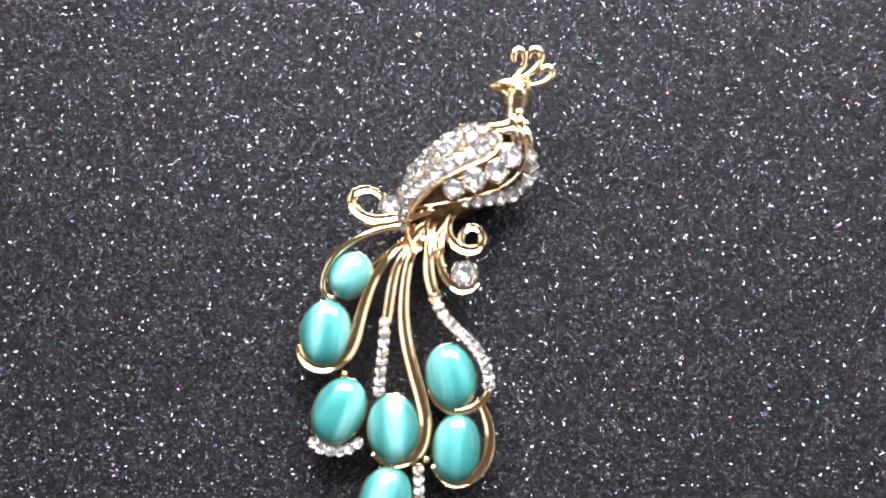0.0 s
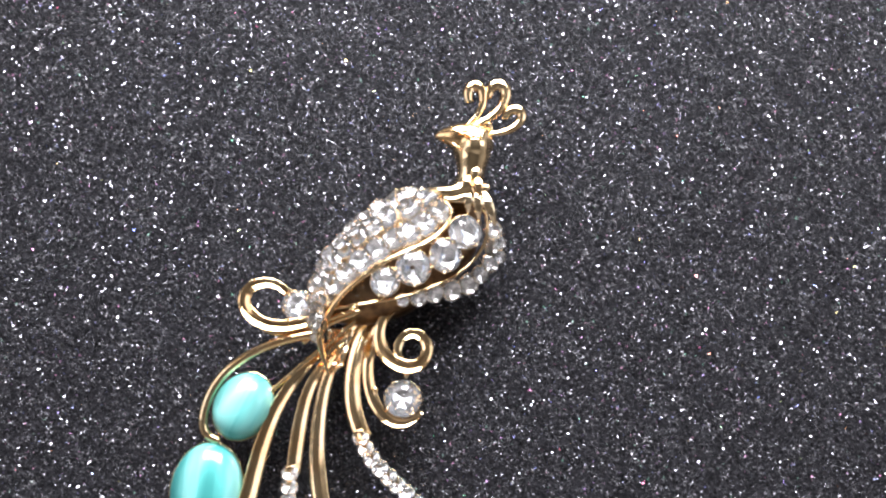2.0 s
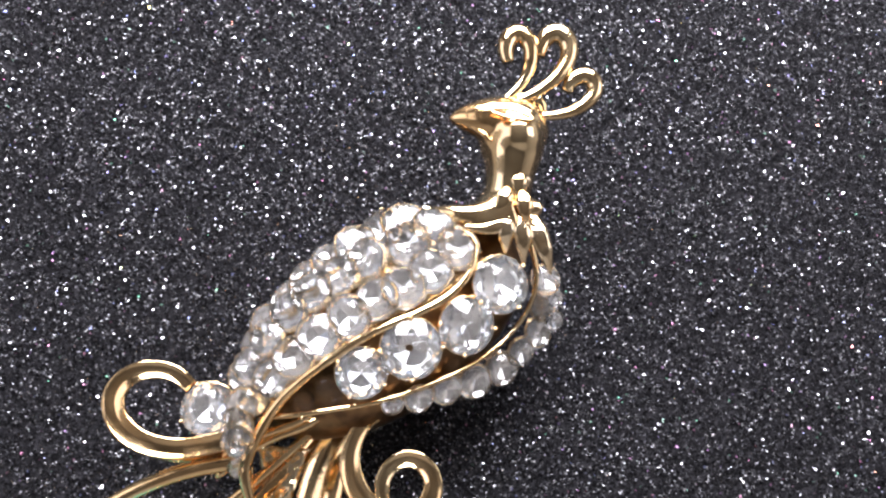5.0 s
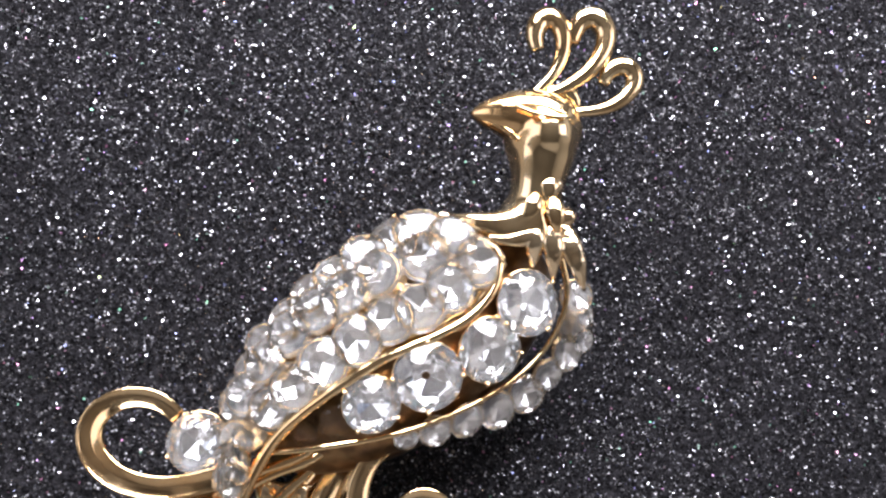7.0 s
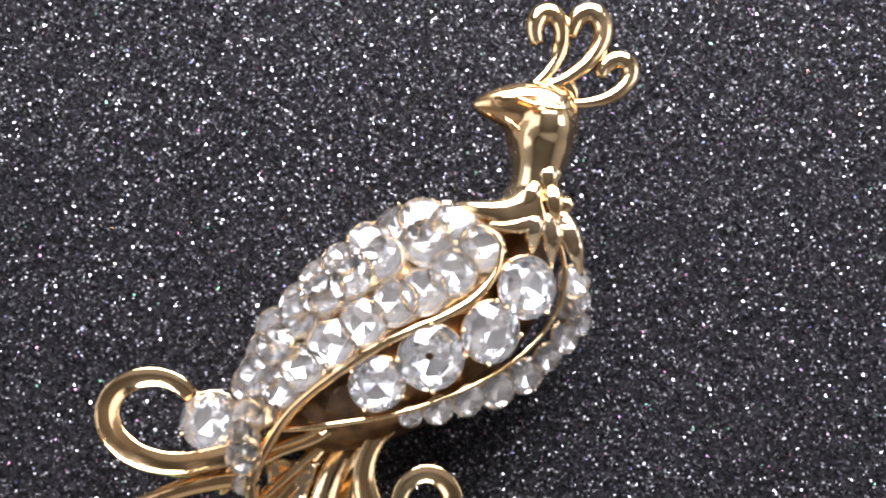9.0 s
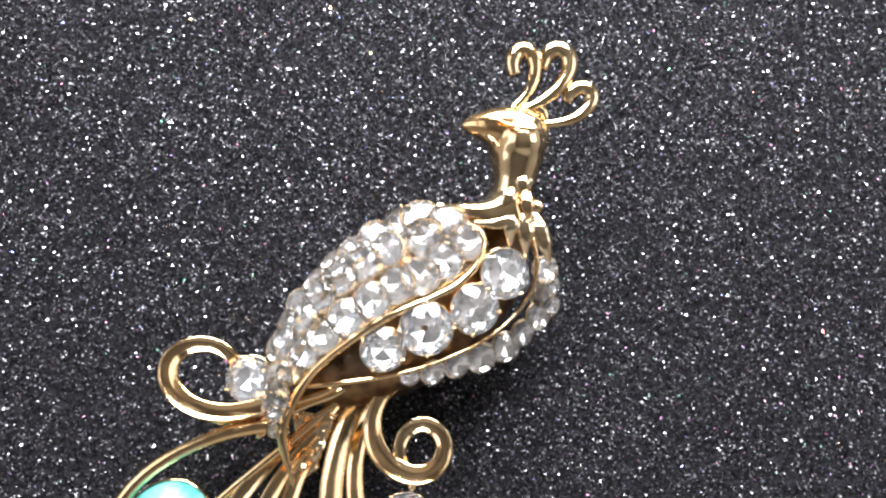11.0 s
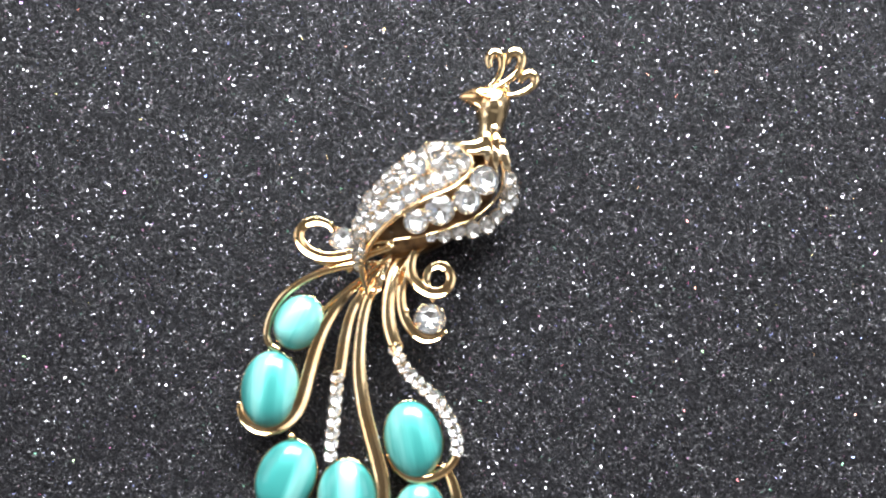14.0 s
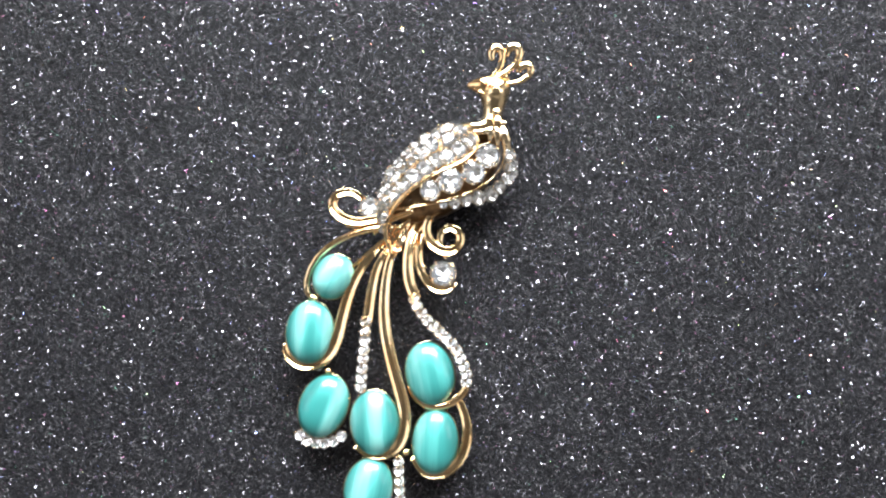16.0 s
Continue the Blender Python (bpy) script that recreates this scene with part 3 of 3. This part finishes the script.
def stone(x, y, z, r, normal, cup=True):
    """A crystal in its setting, leaning along the normal."""
    q = Vector((0, 0, 1)).rotation_difference(normal).to_matrix().to_4x4()
    m = Matrix.Translation(Vector((x, y, z)) * MM) @ q @ Matrix.Rotation(spin.uniform(0, 6.28), 4, "Z")
    ob = tagged(new("crystal", GEM if r > 1.62 else PAVE if r > 0.96 else ROW_GEM), "clear faceted crystal")
    ob.matrix_world = m @ Matrix.Diagonal((r * MM, r * MM, r * MM, 1))
    ob.parent = brooch
    if cup:
        c = new("setting", CUP if r > 1.62 else SMALL_CUP)
        c.parent = ob
    return ob


def jitter(n, amount):
    return (n + Vector((spin.uniform(-amount, amount), spin.uniform(-amount, amount), 0))).normalized()


for x, y, z, r in BIG:
    stone(x, y, z, r * 1.06, jitter(dome_normal(x, y).lerp(Vector((0, 0, 1)), 0.4), 0.06))
for x, y, z, r in RA + RB + RC + TAILST:
    stone(x, y, z + 0.25, r * 1.32, jitter(dome_normal(x, y).lerp(Vector((0, 0, 1)), 0.4), 0.18))
for x, y, z, r in BR:
    stone(x, y, z + 0.3, r * 1.16, jitter(dome_normal(x, y).lerp(Vector((0, 0, 1)), 0.55), 0.15))
for x, y, z, r in HALF:  # dull stones half hidden under the wing rim
    stone(x, y, z, r, jitter(dome_normal(x, y), 0.1))
for x, y, z, r in GEML + GEMR:
    stone(x, y, z, r, jitter(Vector((0, 0.1, 1)), 0.05))


def stone_row(points, count, r, width):
    """A gold channel set with a row of small crystals."""
    part("channel", sweep([(x, y, z - 0.7) for x, y, z in points], [width], 0.7), gold, brooch)
    path = smooth_path(points, 12)
    run = np.concatenate([[0], np.cumsum(np.linalg.norm(np.diff(path, axis=0), axis=1))])
    for k in range(count):
        s = run[-1] * (k + 0.5) / count
        x, y, z = [np.interp(s, run, path[:, i]) for i in range(3)]
        stone(x, y, z, r, jitter(Vector((-0.05, 0.25, 1)), 0.15))


stone_row(CM, 8, 0.95, 0.72)
stone_row(CR, 13, 0.96, 0.74)
stone_row(CB, 6, 0.88, 0.75)
stone_row(CA, 6, 0.9, 0.7)


# cat's-eye stones in their bezels
def cabochon(x, y, z, rx, ry, turn):
    m = Matrix.Translation(Vector((x, y, z)) * MM) @ Matrix.Rotation(radians(turn), 4, "Z")
    sides, rows = 40, 10
    bm = bmesh.new()
    rings = []
    for i in range(rows):
        a = math.pi / 2 * i / rows
        rr, h = math.cos(a) ** 0.75, 2.3 * math.sin(a)
        rings.append([bm.verts.new(Vector((rx * rr * math.cos(2 * math.pi * k / sides), ry * rr * math.sin(2 * math.pi * k / sides), h)) * MM) for k in range(sides)])
    for a, b in zip(rings, rings[1:]):
        for k in range(sides):
            bm.faces.new((a[k], a[(k + 1) % sides], b[(k + 1) % sides], b[k]))
    top = bm.verts.new((0, 0, 2.3 * MM))
    for k in range(sides):
        bm.faces.new((rings[-1][k], rings[-1][(k + 1) % sides], top))
    bm.faces.new(rings[0][::-1])
    cab = part("cabochon", bm, cats_eye, brooch, "teal cat's-eye glass cabochon")
    cab.matrix_world = m
    bm = bmesh.new()
    prof = [(-0.4, -1.6), (0.0, -1.2), (0.15, -0.3), (0.14, 0.05), (0.09, 0.12), (0.03, 0.06), (0.0, -0.1), (-0.3, -0.3)]
    rings = [[bm.verts.new(Vector(((rx + d) * math.cos(2 * math.pi * k / sides), (ry + d) * math.sin(2 * math.pi * k / sides), h)) * MM) for k in range(sides)] for d, h in prof]
    for a, b in zip(rings, rings[1:]):
        for k in range(sides):
            bm.faces.new((a[k], a[(k + 1) % sides], b[(k + 1) % sides], b[k]))
    bm.faces.new(rings[0][::-1])
    part("bezel", bm, gold, cab, "thin gold bezel")


for c in CABS:
    cabochon(*c)

# head, neck and beak
bm = sweep(NECK, [2.5, 2.05, 1.6, 1.68, 1.98, 2.2, 2.0], 0.95, False, 20)
# the shoulder runs out from the neck along the top of the wing
sweep([(10.9, 39.9, 7.0), (12.4, 39.55, 7.5), (13.9, 39.3, 7.8), (15.2, 39.35, 7.8), (16.4, 39.8, 7.6)], [0.25, 0.6, 0.85, 1.2, 1.6], 0.9, False, 16, bm=bm)
blob((15.1, 39.0, 7.5), (1.9, 0.95, 1.3), Matrix.Rotation(radians(8), 4, "Z"), bm=bm)
sweep(HEAD, [0.95, 1.75, 1.85, 1.55, 1.0, 0.58, 0.15], 0.95, False, 20, bm=bm)
blob((17.72, 45.21, 7.9), (1.75, 1.75, 1.7), bm=bm)
blob((17.1, 44.75, 7.8), (2.05, 2.15, 2.4), bm=bm)
blob((16.63, 45.02, 8.1), (1.5, 1.45, 1.5), bm=bm)
blob((15.9, 44.3, 7.7), (1.3, 1.3, 1.5), bm=bm)
head = part("head", bm, gold, brooch)
rm = head.modifiers.new("merge", "REMESH")
rm.mode, rm.voxel_size, rm.use_smooth_shade = "VOXEL", 0.00013, True
sm = head.modifiers.new("soften", "SMOOTH")
sm.factor, sm.iterations = 0.5, 30
part("lower_beak", sweep(JAW, [0.08, 0.2, 0.26, 0.26, 0.1], 0.9, False, 10), gold, brooch)
part("crest_base", sweep(CB1, [0.1, 0.35, 0.4, 0.15], 0.6, False, 12), gold, brooch)
part("eye_rim", sweep(EYE, [0.12], 0.9, False, 8), gold, brooch)

# collar feathers
for i in range(0, len(F), 2):
    a, b = Vector(F[i]), Vector(F[i + 1])
    mid = (a + b) / 2
    pts = [tuple(a), tuple(mid + Vector((0, 0, 0.35))), tuple(b - Vector((0, 0, 0.5)))]
    part("collar_feather", sweep(pts, [0.45, 0.7, 0.55, 0.08], 0.45, False, 12), hammered, brooch)

# small overlapping leaves on the throat
for x, y, z, dx, dy, size in ((17.1, 41.4, 8.85, 0.0, 1.0, 0.72), (16.0, 40.2, 8.85, 0.5, 0.85, 0.72), (17.4, 39.8, 9.0, -0.1, 1.0, 0.75)):
    pts = [(x + dx * k * size, y + dy * k * size, z - 0.1 * k * k) for k in (-1.5, -0.7, 0.2, 1.0, 1.7)]
    part("throat_leaf", sweep(pts, [0.08, 0.55 * size, 0.85 * size, 0.6 * size, 0.06], 0.4, ease=2), gold, brooch)


def crumpled_plate():
    """Uneven gold infill between the tail of the wing rim and the feathers."""
    a, b, c, d = Vector((-0.1, 24.3)), Vector((3.3, 24.0)), Vector((1.9, 19.9)), Vector((0.5, 19.2))
    bm = bmesh.new()
    rows = []
    for i in range(15):
        f = i / 14
        l, r = a.lerp(d, f), b.lerp(c, f)
        rows.append([bm.verts.new(Vector((*l.lerp(r, k / 8), 4.6 + 0.55 * noise.noise((i * 0.55, k * 0.6, 2.0)) + 0.25 * (k / 8 - 0.5))) * MM) for k in range(9)])
    for p, q in zip(rows, rows[1:]):
        for k in range(8):
            bm.faces.new((p[k], p[k + 1], q[k + 1], q[k]))
    ob = part("infill_plate", bm, hammered, brooch, "crumpled gold infill")
    ob.modifiers.new("thickness", "SOLIDIFY").thickness = 0.0004


crumpled_plate()
# the root under the body from which the feathers fan out
part("fan_root", blob((8.2, 27.0, 3.3), (3.6, 1.5, 0.9), Matrix.Rotation(radians(24), 4, "Z")), gold, brooch)

# small joints between the parts
for p, r in (((-9.4, 1.0, 4.6), 0.6), ((9.1, 18.9, 5.6), 0.35), ((5.6, 17.4, 5.0), 0.4), ((2.9, -11.4, 4.4), 0.6), ((-1.4, -12.6, 4.0), 0.6), ((12.0, -2.4, 4.6), 0.6)):
    part("joint", blob(p, (r, r, r), rings=8, sides=12), gold, brooch)
# pin hinge and catch that hold the brooch off the sheet
part("pin_catch", blob((-0.5, -8.0, 2.0), (0.9, 1.4, 2.0)), gold, brooch)
part("pin_hinge", blob((11.0, 34.0, 2.0), (1.2, 1.6, 2.0)), gold, brooch)
